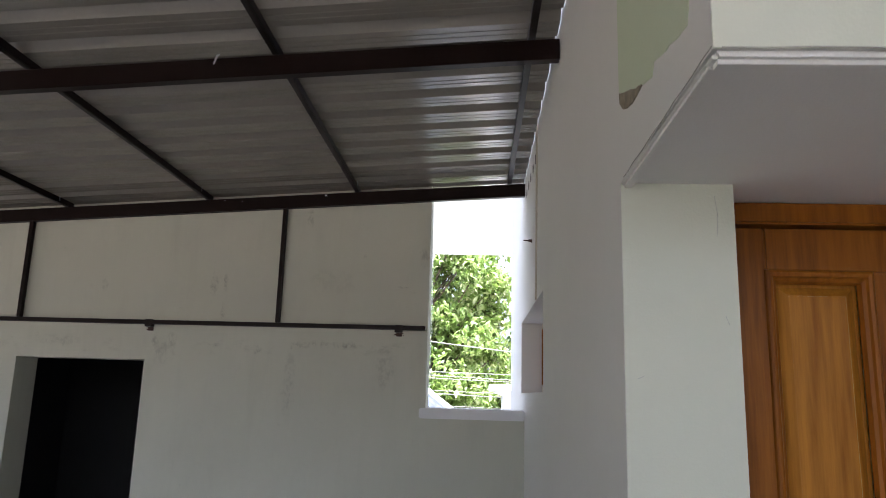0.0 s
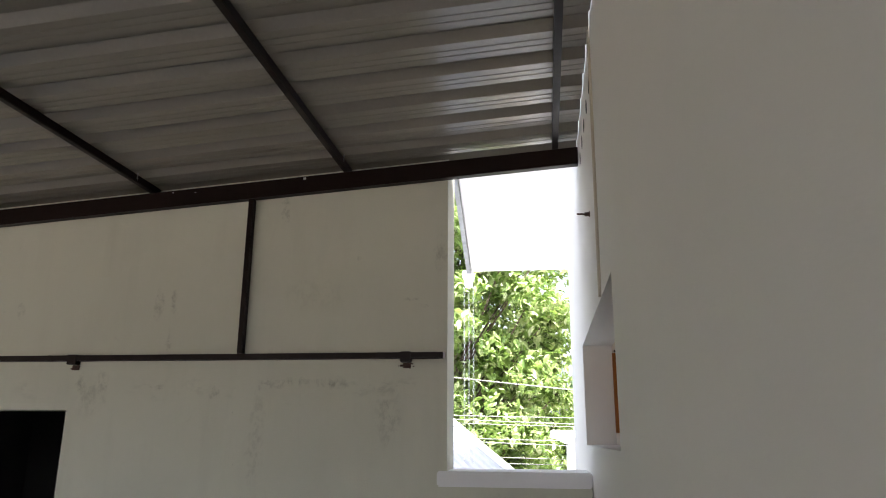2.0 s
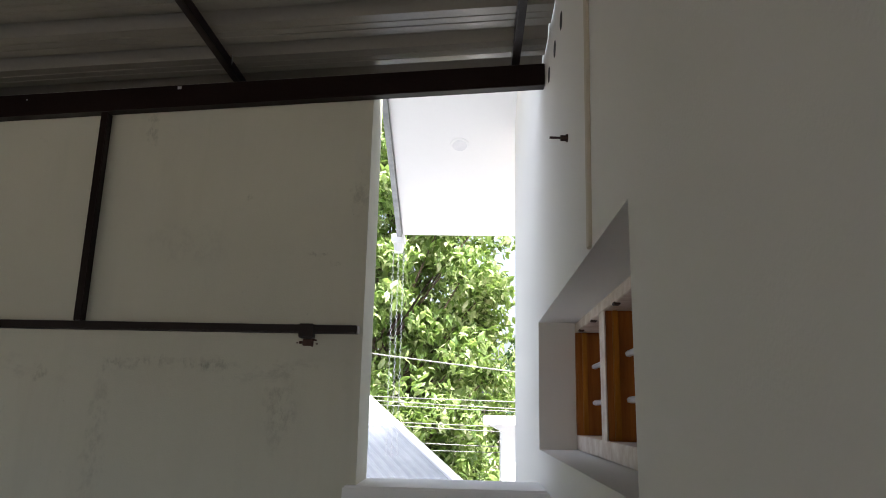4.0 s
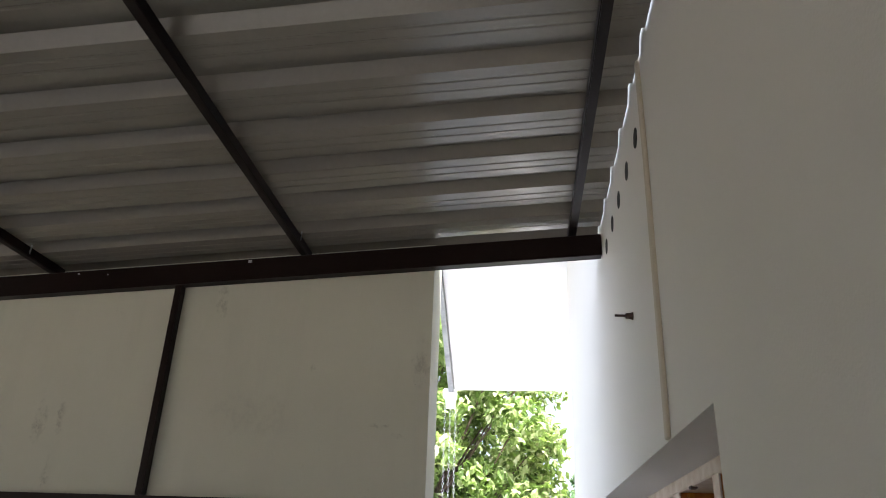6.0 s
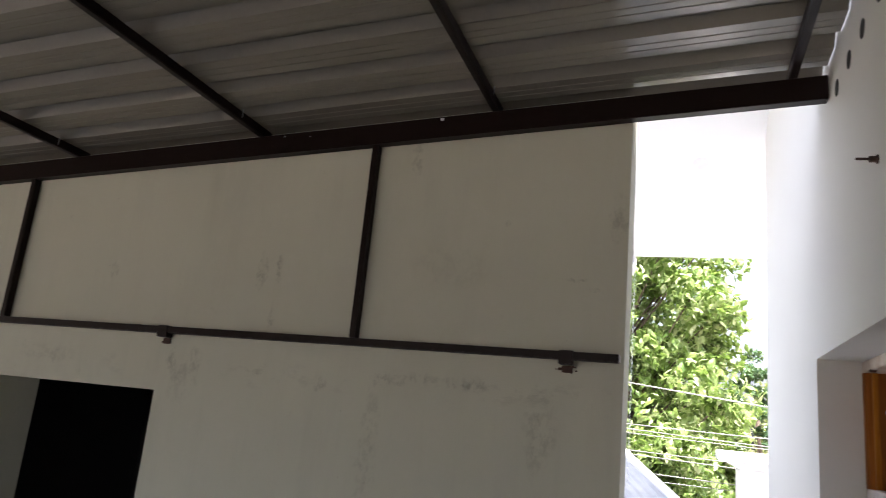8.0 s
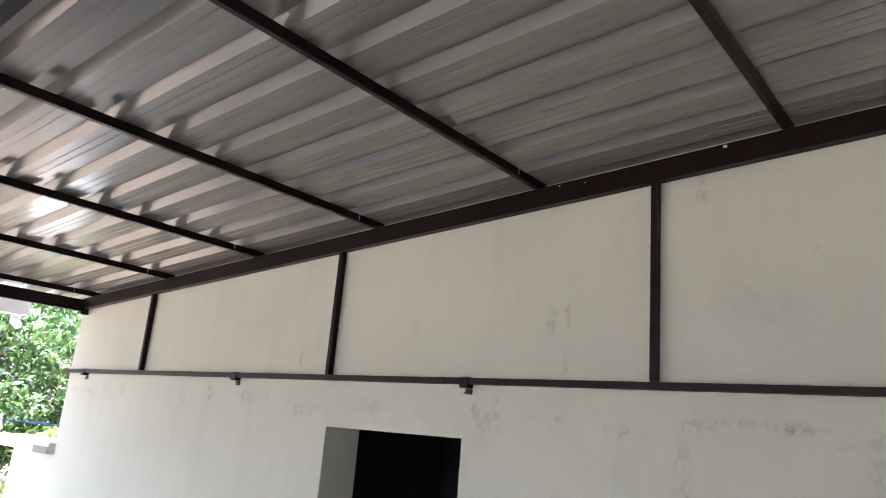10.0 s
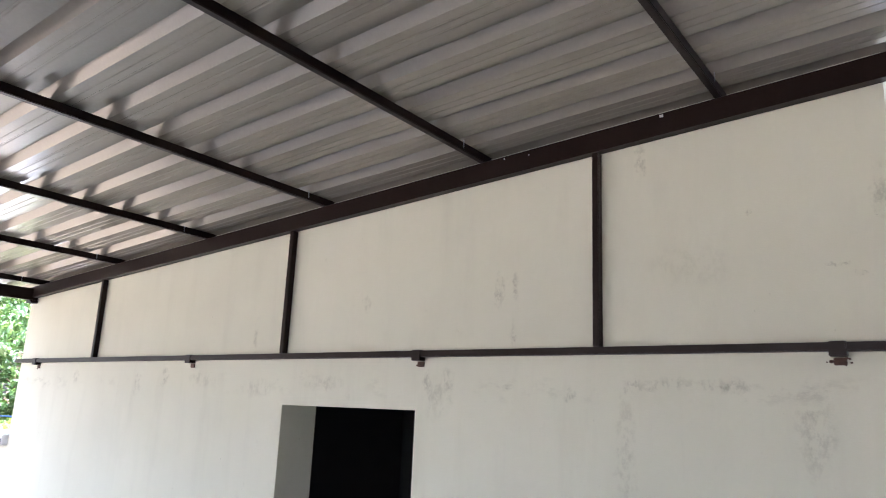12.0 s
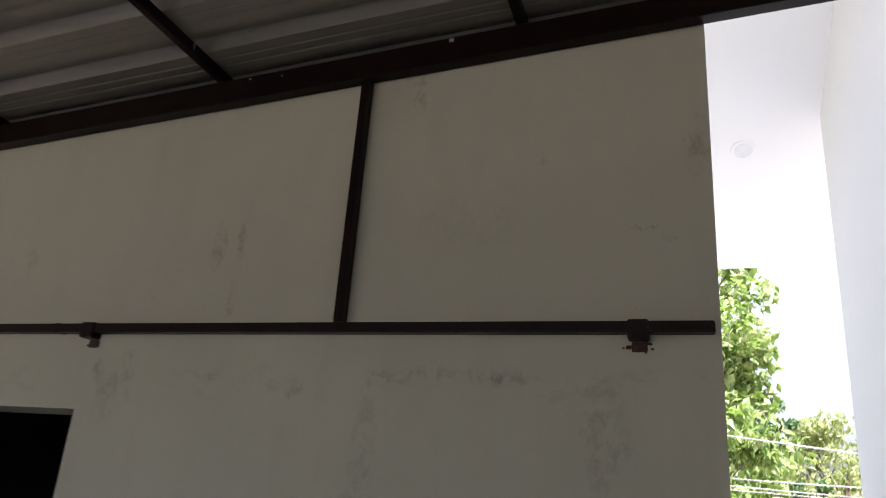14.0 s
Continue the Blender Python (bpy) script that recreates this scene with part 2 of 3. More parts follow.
PALE_PAVING = varied("pale_bounce_paving", (0.42, 0.418, 0.41), (0.54, 0.538, 0.53), 0.85, 1.5)
SOIL = varied("dry_earth", (0.095, 0.075, 0.052), (0.20, 0.163, 0.118), 0.95, 0.8)
BARK = varied("grey_brown_bark", (0.07, 0.05, 0.035), (0.20, 0.15, 0.11), 0.9, 9.0)
ROPE = varied("blue_rope", (0.03, 0.10, 0.35), (0.08, 0.20, 0.50), 0.7, 60.0)
SCUFF = varied("grey_scuff", (0.48, 0.49, 0.44), (0.62, 0.63, 0.57), 0.8, 60.0)
CRACK = varied("plaster_crack", (0.24, 0.23, 0.20), (0.40, 0.39, 0.35), 0.9, 40.0)
BLACK = varied("black_hole_shade", (0.01, 0.01, 0.01), (0.02, 0.02, 0.02), 0.9, 20.0)
GLASS_LAMP = varied("frosted_lamp_glass", (0.75, 0.75, 0.78), (0.82, 0.82, 0.84), 0.25, 20.0)
LEAF_A = leaf_mat("broad_green_leaf", [(0.0, (0.07, 0.12, 0.03)), (0.3, (0.15, 0.235, 0.06)), (0.7, (0.32, 0.42, 0.14)), (1.0, (0.60, 0.64, 0.38))], 0.5)
LEAF_B = leaf_mat("dark_green_leaf", [(0.0, (0.03, 0.075, 0.03)), (0.5, (0.065, 0.135, 0.055)), (0.85, (0.12, 0.20, 0.085)), (1.0, (0.26, 0.33, 0.15))], 0.3)
LEAF_C = leaf_mat("olive_far_leaf", [(0.0, (0.14, 0.17, 0.06)), (0.6, (0.26, 0.29, 0.12)), (1.0, (0.42, 0.43, 0.22))])




# ---- mesh helpers ----
def finish(name, bm, material, parent=None, smooth=False):
    me = bpy.data.meshes.new(name)
    bm.normal_update()
    bm.to_mesh(me)
    bm.free()
    me.materials.append(material)
    if smooth:
        me.shade_smooth()
    ob = new(name, me)
    if parent is not None:
        ob.parent = parent
    return ob


def part(name, bm, material, parent, label=""):
    ob = finish(name, bm, material, parent)
    return tagged(ob, label=label) if label else ob


def box(lo, hi, bevel=0.0, bm=None):
    bm = bm or bmesh.new()
    made = bmesh.ops.create_cube(bm, size=1.0)["verts"]
    for v in made:
        v.co = Vector([lo[i] + (v.co[i] + 0.5) * (hi[i] - lo[i]) for i in range(3)])
    if bevel:
        edges = {e for v in made for e in v.link_edges}
        bmesh.ops.bevel(bm, geom=list(edges), offset=bevel, segments=2, affect="EDGES", clamp_overlap=True)
    return bm


def prism(points, axis, lo, hi, bm=None, bevel=0.0):
    """A flat polygon in the two other axes, drawn out along axis from lo to hi."""
    bm = bm or bmesh.new()
    def place(p, d):
        q = list(p)
        q.insert(axis, d)
        return q
    a = [bm.verts.new(place(p, lo)) for p in points]
    b = [bm.verts.new(place(p, hi)) for p in points]
    n = len(points)
    faces = [bm.faces.new(a), bm.faces.new(b[::-1])]
    faces += [bm.faces.new((a[i], b[i], b[(i + 1) % n], a[(i + 1) % n])) for i in range(n)]
    bmesh.ops.recalc_face_normals(bm, faces=faces)
    if bevel:
        bmesh.ops.bevel(bm, geom=list({e for f in faces for e in f.edges}), offset=bevel, segments=1, affect="EDGES", clamp_overlap=True)
    return bm


def tube_along(points, radii, sides=8, bm=None):
    """A round bar through points, with a radius at each."""
    bm = bm or bmesh.new()
    rings = []
    for i, p in enumerate(points):
        p = Vector(p)
        a, b = Vector(points[max(i - 1, 0)]), Vector(points[min(i + 1, len(points) - 1)])
        d = (b - a).normalized()
        u = d.orthogonal().normalized()
        w = d.cross(u)
        rings.append([bm.verts.new(p + radii[i] * (math.cos(k * math.tau / sides) * u + math.sin(k * math.tau / sides) * w)) for k in range(sides)])
    for r, s in zip(rings, rings[1:]):
        q = min(range(sides), key=lambda j: (s[j].co - r[0].co).length)
        for k in range(sides):
            bm.faces.new((r[k], r[(k + 1) % sides], s[(k + 1 + q) % sides], s[(k + q) % sides]))
    bm.faces.new(rings[0][::-1])
    bm.faces.new(rings[-1])
    return bm


def empty(name, at, label, category, group="", kind=""):
    ob = new(name)
    ob.location = at
    ob.empty_display_size = 0.1
    return tagged(ob, label, category, group, kind)


def local(ob, at):
    """Shift a mesh built in world places so that it hangs under a thing whose base is at that place."""
    ob.data.transform(Matrix.Translation(-Vector(at)))
    return ob


# ---- levels of the roof ----
def beam_z(x):
    return 3.076 + 0.0665 * (x - 0.575)


BEAM_H, SHEET_UP = 0.096, 0.138   # depth of the beams; sheets above the beams' underside
WALL_Y, WALL_T, GAP_X, SIDE_X, LEFT_X = 5.344, 0.27, -0.133, 0.575, -6.56
DOOR_L, DOOR_R, DOOR_H = -3.211, -2.232, 1.795


# ---- floor, far wall, side wall ----
terrace = finish("floor", box((-7.6, -3.6, -0.14), (3.2, WALL_Y + WALL_T, 0.0)), CONCRETE)
tagged(terrace, "grey cement terrace floor under the sheet roof", "floor", kind="structure")
ground = finish("ground", box((-900, -900, -0.6), (900, 900, -0.3)), SOIL)
tagged(ground, "dry brown earth around the house", "ground", kind="structure")
# out of view; added as a pale reflector that brightens the slab's underside
bounce_yard = finish("pavement", box((-9.5, WALL_Y + WALL_T + 0.01, -0.31), (3.4, 11.4, -0.26)), PALE_PAVING)
tagged(bounce_yard, "unseen pale yard added to bounce sunlight onto the slab and wall", "pavement", kind="structure")


def far_wall():
    bm = bmesh.new()
    y0, y1 = WALL_Y, WALL_Y + WALL_T
    prism([(LEFT_X, 0), (DOOR_L, 0), (DOOR_L, beam_z(DOOR_L)), (LEFT_X, beam_z(LEFT_X))], 1, y0, y1, bm)
    prism([(DOOR_L, DOOR_H), (DOOR_R, DOOR_H), (DOOR_R, beam_z(DOOR_R)), (DOOR_L, beam_z(DOOR_L))], 1, y0, y1, bm)
    prism([(DOOR_R, 0), (GAP_X, 0), (GAP_X, beam_z(GAP_X)), (DOOR_R, beam_z(DOOR_R))], 1, y0, y1, bm)
    prism([(LEFT_X, beam_z(LEFT_X)), (GAP_X, beam_z(GAP_X)), (GAP_X, beam_z(GAP_X) + SHEET_UP - 0.006), (LEFT_X, beam_z(LEFT_X) + SHEET_UP - 0.006)], 1, y0 + 0.02, y1, bm)
    prism([(GAP_X, 0), (SIDE_X, 0), (SIDE_X, 1.43), (GAP_X, 1.43)], 1, y0, y1, bm)
    prism([(-7.38, 0), (LEFT_X, 0), (LEFT_X, 1.37), (-7.38, 1.37)], 1, y0, y1, bm)
    bmesh.ops.remove_doubles(bm, verts=bm.verts[:], dist=0.0005)
    ob = finish("wall_north", bm, WALL)
    return tagged(ob, "off-white plastered wall with grey damp stains", "wall", kind="structure")


north = far_wall()
# closed box behind the doorway; its unlit dark comes from the near-black colour
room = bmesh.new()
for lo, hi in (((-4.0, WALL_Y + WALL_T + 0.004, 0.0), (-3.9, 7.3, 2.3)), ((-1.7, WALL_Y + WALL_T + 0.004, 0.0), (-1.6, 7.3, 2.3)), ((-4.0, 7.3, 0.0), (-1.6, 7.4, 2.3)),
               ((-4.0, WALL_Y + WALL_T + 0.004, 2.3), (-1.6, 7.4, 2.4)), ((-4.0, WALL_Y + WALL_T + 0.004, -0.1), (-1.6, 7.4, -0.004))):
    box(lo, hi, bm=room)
tagged(finish("wall_store_room", room, DARK), "near-black walls that paint the room behind the doorway unlit", "wall", kind="structure")

sill = finish("window_sill", box((GAP_X - 0.043, WALL_Y - 0.052, 1.43), (SIDE_X - 0.002, WALL_Y + WALL_T + 0.05, 1.503), 0.008), WHITE)
tagged(sill, "white painted coping on the low wall in the gap", "sill", kind="structure")
coping = finish("coping", box((-7.98, WALL_Y - 0.05, 1.37), (LEFT_X - 0.003, WALL_Y + WALL_T + 0.05, 1.46), 0.008), WHITE)
tagged(coping, "white coping slab on the low wall end", "coping", kind="structure")

tagged(finish("coping_block", box((-6.86, WALL_Y - 0.056, 1.366), (LEFT_X - 0.01, WALL_Y - 0.0505, 1.425), 0.002), CONCRETE), "grey unpainted end of the coping", "coping", kind="structure")

REC = (3.872, 5.715, 1.628, 2.16)   # window recess: y from, to, z from, to
REC_X = 0.731


def side_wall():
    bm = bmesh.new()
    y0, y1, z0, z1 = REC
    top, x0, x1 = 4.9, SIDE_X, REC_X + 0.2
    for ya, yb, za, zb in ((1.792, y0, 0, top), (y0, y1, 0, z0), (y0, y1, z1, top), (y1, 7.47, -0.3, top), (1.1, 1.792, 2.12, top)):
        xb = 0.8425 if yb <= y0 else x1
        prism([(ya, za), (yb, za), (yb, zb), (ya, zb)], 0, x0, xb, bm)
    bmesh.ops.remove_doubles(bm, verts=bm.verts[:], dist=0.0005)
    ob = finish("wall_east", bm, HOUSE)
    return tagged(ob, "smooth white house wall with a window recess", "wall", kind="structure")


east = side_wall()
tagged(finish("wall_pillar", box((SIDE_X + 0.0005, 1.789, 0.0), (0.8425, 1.7915, 2.1195)), PILLAR), "cream painted pier beside the wooden door", "wall", kind="structure")
tagged(finish("wall_porch_beam", box((0.8425, 1.099, 2.12), (3.2, 2.06, 4.6)), HOUSE), "white slab and wall above the porch", "wall", kind="structure")
tagged(finish("trim_porch_lip", box((SIDE_X + 0.001, 1.0965, 2.097), (3.2, 1.135, 2.1193), 0.008), HOUSE), "rounded white plaster lip under the porch drop wall", "lip", kind="structure")
tagged(finish("trim_wall_lip", box((SIDE_X + 0.001, 1.136, 2.106), (SIDE_X + 0.03, 1.788, 2.1193), 0.006), HOUSE), "rounded white plaster lip under the wall edge", "lip", kind="structure")
tagged(finish("wall_porch_face", box((SIDE_X + 0.0005, 1.0955, 2.1195), (3.2, 1.0985, 4.6)), PILLAR), "cream painted drop wall above the porch", "wall", kind="structure")
porch = bmesh.new()
box((1.78, 1.95, 0.0), (3.2, 2.1, 2.12), bm=porch)
box((3.2, -3.6, 0.0), (3.3, 2.1, 4.6), bm=porch)
tagged(finish("wall_porch", porch, HOUSE), "white house wall around the porch", "wall", kind="structure")
tagged(finish("ceiling_porch", box((0.62, -3.6, 3.4), (3.2, 1.09, 3.52)), HOUSE), "white slab over the porch", "ceiling", kind="structure")
# added out of view; the higher end holds southern light off the porch
tagged(finish("wall_south_unseen", prism([(-7.6, -0.3), (3.3, -0.3), (3.3, 2.3), (-0.2, 2.3), (-0.2, 1.3), (-7.6, 1.3)], 1, -3.75, -3.6), HOUSE), "unseen wall closing the terrace, its raised end added to shade the porch", "wall", kind="structure")
tagged(finish("wall_west", box((-7.6, -3.6, -0.3), (-7.45, WALL_Y - 0.02, 0.75)), HOUSE), "low white parapet along the open side", "wall", kind="structure")


# ---- sheet roof ----
def roof_sheet(y_from, ribs, x_from=-7.02, x_to=0.571, pitch=0.243):
    """One trapezoidal sheet: broad pans with two small stiffeners, ribs standing up between them."""
    prof = [(0.0, 0.0), (0.040, 0.0), (0.044, 0.0025), (0.050, 0.0025), (0.054, 0.0), (0.082, 0.0), (0.086, 0.0025), (0.092, 0.0025), (0.096, 0.0), (0.135, 0.0), (0.160, 0.040), (0.213, 0.040)]
    ys = [(y_from + r * pitch + a, h) for r in range(ribs) for a, h in prof] + [(y_from + ribs * pitch, 0.0), (y_from + ribs * pitch + 0.04, 0.0)]
    ys = [(y, h) for y, h in ys if y < 5.54]
    xs = np.linspace(x_from, x_to, 26)
    bm = bmesh.new()
    rows = []
    for x in xs:
        rows.append([bm.verts.new((x, y, beam_z(x) + SHEET_UP + h + 0.004 * noise.noise(Vector((x * 0.9, y * 2.2, 3.0))))) for y, h in ys])
    for a, b in zip(rows, rows[1:]):
        for k in range(len(ys) - 1):
            bm.faces.new((a[k], b[k], b[k + 1], a[k + 1]))
    return bm


roof = empty("roof", (0, 0, 3.0), "corrugated grey metal sheet roof on brown steel purlins", "roof", kind="structure")
for i in range(-1, 9):
    s = part("roof_sheet", roof_sheet(5.6545 - (i + 1) * 0.972, 4), SHEET, roof)
    local(s, (0, 0, 3.0 - 0.003 * (i % 2)))

PURLINS = (0.452, -0.700, -1.845, -2.945, -4.06, -5.17, -6.34)


def steel_bar(name, lo, hi, label, category, group=""):
    ob = finish(name, box(lo, hi, 0.003), STEEL)
    return tagged(ob, label, category, group)


for x in PURLINS:
    z = beam_z(x) + BEAM_H
    at = (x, 1.0, z)
    pu = empty("roof_purlin", at, "thin dark brown steel purlin under the roof sheets", "purlin", "roof purlins")
    for ya, yb in ((-3.5, 1.45), (1.452, 5.36)):
        local(part("tube", box((x - 0.016, ya, z), (x + 0.016, yb, z + 0.042), 0.003), STEEL, pu), at)
    local(part("sleeve", box((x - 0.018, 1.40, z - 0.002), (x + 0.018, 1.50, z + 0.0415), 0.002), STEEL, pu), at)


def rafter(y, drop=0.0, x_to=SIDE_X - 0.004, x_from=-6.5):
    z = lambda x: beam_z(x) - drop
    bm = prism([(x_from, z(x_from)), (x_to, z(x_to)), (x_to, z(x_to) + BEAM_H), (x_from, z(x_from) + BEAM_H)], 1, y, y + 0.05, bevel=0.003)
    return tagged(finish("roof_beam", bm, STEEL), "dark brown rectangular steel roof beam", "beam", "roof beams")


rafter(5.292)
rafter(3.01, 0.022)
rafter(0.73, 0.022)
eave = finish("eave_beam", box((-6.50, -3.5, 2.585), (-6.44, 5.34, 2.685), 0.003), STEEL)
tagged(eave, "dark brown steel beam along the low eave", "beam")
for y in (-3.4, 0.3):
    tagged(finish("roof_post", box((-6.51, y - 0.035, 0.0), (-6.43, y + 0.035, 2.585), 0.004), STEEL), "dark brown square steel post under the eave beam", "post", "roof posts")

# paint drips on the beams, screw tips under the sheets
marks = ((-0.936, 5.2905, 3.058, 0.008, 0.006), (-1.714, 5.2905, 3.006, 0.004, 0.003), (-1.578, 5.2905, 3.002, 0.003, 0.002))
for x, y, z, w, h in marks:
    tagged(finish("paint_drip", box((x - w, y - 0.001, z - h), (x + w, y + 0.004, z + h), 0.001), BAR_WHITE), "small white paint drip on the brown beam", "paint drip", "paint drips")
tagged(finish("paint_stroke", tube_along([(-0.940, 3.0085, 3.065), (-0.952, 3.0085, 3.059), (-0.964, 3.0085, 3.018)], [0.003, 0.0045, 0.003], 6), BAR_WHITE), "short white paint stroke on the brown beam", "paint stroke")
for x in PURLINS[1:]:
    for k in range(9):
        if (k * 5 + int(-x * 7)) % 4:
            continue
        y = 5.12 - 0.486 * k - 0.04 * math.sin(3 * x + k)
        z = beam_z(x) + SHEET_UP
        bm = tube_along([(x + 0.026, y, z + 0.004), (x + 0.026, y, z - 0.030), (x + 0.026, y, z - 0.038)], [0.0028, 0.0028, 0.0008], 6)
        tagged(finish("roof_screw", bm, GALV), "bright screw tip poking through the roof sheet", "screw", "roof screws")

# ---- rail and uprights on the far wall ----
rail = empty("wall_rail", (-3.5, WALL_Y, 2.07), "dark brown steel tube fixed level along the wall", "rail")
for xa, xb in ((-6.585, -4.62), (-4.618, -2.35), (-2.348, GAP_X - 0.016)):
    local(part("tube", box((xa, WALL_Y - 0.045, 2.055), (xb, WALL_Y - 0.002, 2.086), 0.003), STEEL, rail), (-3.5, WALL_Y, 2.07))
for xa in (-4.619, -2.349):
    local(part("weld", box((xa - 0.005, WALL_Y - 0.0465, 2.0535), (xa + 0.005, WALL_Y - 0.0015, 2.0875), 0.001), STEEL, rail), (-3.5, WALL_Y, 2.07))
local(part("end_cap", box((GAP_X - 0.0155, WALL_Y - 0.044, 2.056), (GAP_X - 0.012, WALL_Y - 0.003, 2.085), 0.001), BAR_WHITE, rail, "pale open end of the tube"), (-3.5, WALL_Y, 2.07))
for x in (-1.24, -3.211, -5.33):
    bm = box((x - 0.021, WALL_Y - 0.042, 2.087), (x + 0.010, WALL_Y - 0.002, beam_z(x) - 0.001), 0.003)
    tagged(finish("wall_upright", bm, STEEL), "dark brown steel upright between rail and roof beam", "upright", "wall uprights")
for x in (-0.344, -2.208, -4.109, -6.23):
    b = empty("rail_bracket", (x, WALL_Y, 2.06), "small dark steel bracket clamping the rail to the wall", "bracket", "rail brackets")
    local(part("clamp", box((x - 0.028, WALL_Y - 0.05, 2.036), (x + 0.028, WALL_Y - 0.003, 2.0895), 0.003), STEEL, b), (x, WALL_Y, 2.06))

# ---- porch door ----
def ring(x0, x1, z0, z1, steps, y, bm=None):
    """A mitred frame round an opening in the y plane: steps of (inset, y offset) from the outer edge inward."""
    bm = bm or bmesh.new()
    loops = []
    for inset, dy in steps:
        loops.append([bm.verts.new(p) for p in ((x0 + inset, y + dy, z0 + inset), (x1 - inset, y + dy, z0 + inset), (x1 - inset, y + dy, z1 - inset), (x0 + inset, y + dy, z1 - inset))])
    for a, b in zip(loops, loops[1:]):
        for k in range(4):
            bm.faces.new((a[k], a[(k + 1) % 4], b[(k + 1) % 4], b[k]))
    bmesh.ops.recalc_face_normals(bm, faces=bm.faces[:])
    return bm


def porch_door():
    at = (1.31, 1.97, 0.0)
    d = empty("door_1", at, "closed varnished teak panel door under the porch slab", "door", kind="structure")
    x0, x1 = 0.843, 1.78
    def add(name, bm, material=DOOR_WOOD, under=d, label=""):
        ob = part(name, bm, material, under, label)
        return local(ob, at)
    add("door_head", box((x0, 1.936, 2.060), (x1, 2.04, 2.117), 0.006), label="plain teak door head")
    add("door_jamb", box((x1 - 0.06, 1.936, 0.0), (x1, 2.04, 2.059), 0.006))
    xa, xb = x0 + 0.003, x1 - 0.063
    cols = [(0.975, 1.239), (1.345, xb - 0.13)]
    add("stile", box((xa, 1.958, 0.01), (0.974, 1.998, 2.053), 0.004))
    add("stile", box((cols[1][1] + 0.001, 1.958, 0.01), (xb, 1.998, 2.053), 0.004))
    for za, zb in ((1.938, 2.053), (0.92, 1.06), (0.01, 0.22)):
        add("rail", box((0.9745, 1.958, za), (cols[1][1] + 0.0005, 1.998, zb), 0.004))
    for za, zb in ((1.06, 1.938), (0.22, 0.92)):
        add("mullion", box((1.2395, 1.958, za + 0.0005), (1.3445, 1.998, zb - 0.0005), 0.004))
        for xl, xr in cols:
            p = add("door_panel", ring(xl + 0.026, xr - 0.026, za + 0.026, zb - 0.026, [(0.0, 0.020), (0.010, 0.020), (0.032, 0.004), (0.034, 0.004)], 1.97), PANEL_WOOD)
            f = box((xl + 0.060, 1.974, za + 0.060), (xr - 0.060, 1.99, zb - 0.060), 0.001)
            local(part("panel_field", f, PANEL_WOOD, p), at)
            mo = ring(xl - 0.006, xr + 0.006, za - 0.006, zb + 0.006, [(0.0, 0.0), (0.004, -0.006), (0.010, -0.009), (0.018, -0.007), (0.022, 0.001), (0.030, 0.006), (0.036, 0.020)], 1.957)
            local(part("moulding", mo, DOOR_WOOD, p), at)


porch_door()
tagged(finish("wall_porch_behind", box((0.842, 2.041, 0.0), (1.79, 2.10, 2.12)), HOUSE), "wall closing the house behind the door", "wall", kind="structure")

# plaster edge, crack and old paint round the porch slab
tagged(finish("trim_slab_edge", tube_along([(1.0 + 0.13 * k - 0.412 + 0.0, 1.0948 + 0.0006 * math.sin(k * 2.3), 2.1195 + 0.0015 * math.sin(k * 1.7)) for k in range(19)], [0.0011] * 19, 5), CRACK), "hairline plaster crack along the slab edge", "crack", kind="structure")
tagged(finish("trim_slab_side", tube_along([(0.5745, 1.1 + 0.05 * k, 2.123 + 0.0015 * math.sin(k * 1.9)) for k in range(14)], [0.0011] * 14, 5), CRACK), "hairline plaster crack along the wall edge", "crack", kind="structure")
tagged(finish("old_paint_patch", prism([(1.775, 2.347), (1.722, 2.325), (1.678, 2.311), (1.602, 2.282), (1.528, 2.257), (1.451, 2.239), (1.434, 2.263), (1.343, 2.24), (1.319, 2.24), (1.269, 2.226), (1.211, 2.219), (1.197, 2.255), (1.12, 2.6), (1.12, 4.8), (1.775, 4.8)], 0, 0.5725, 0.576), GREEN_PAINT), "pale green old paint left on the upper wall", "paint patch", kind="structure")
tagged(finish("bare_plaster_patch", prism([(1.768, 2.342), (1.764, 2.314), (1.726, 2.284), (1.689, 2.271), (1.634, 2.26), (1.582, 2.258), (1.533, 2.26), (1.559, 2.269), (1.586, 2.274), (1.636, 2.295), (1.703, 2.317)], 0, 0.571, 0.576), BARE), "chipped patch of bare brown plaster", "plaster patch", kind="structure")


for pts in ([(0.604, 1.7888, 1.652), (0.612, 1.7886, 1.655), (0.619, 1.7888, 1.659)], [(0.797, 1.7888, 2.09), (0.803, 1.7886, 2.04), (0.799, 1.7888, 1.99)], [(0.81, 1.7888, 1.80), (0.818, 1.7886, 1.78)]):
    tagged(finish("scuff_mark", tube_along(pts, [0.0008] * len(pts), 5), SCUFF), "faint grey scuff on the painted pier", "scuff", kind="structure")


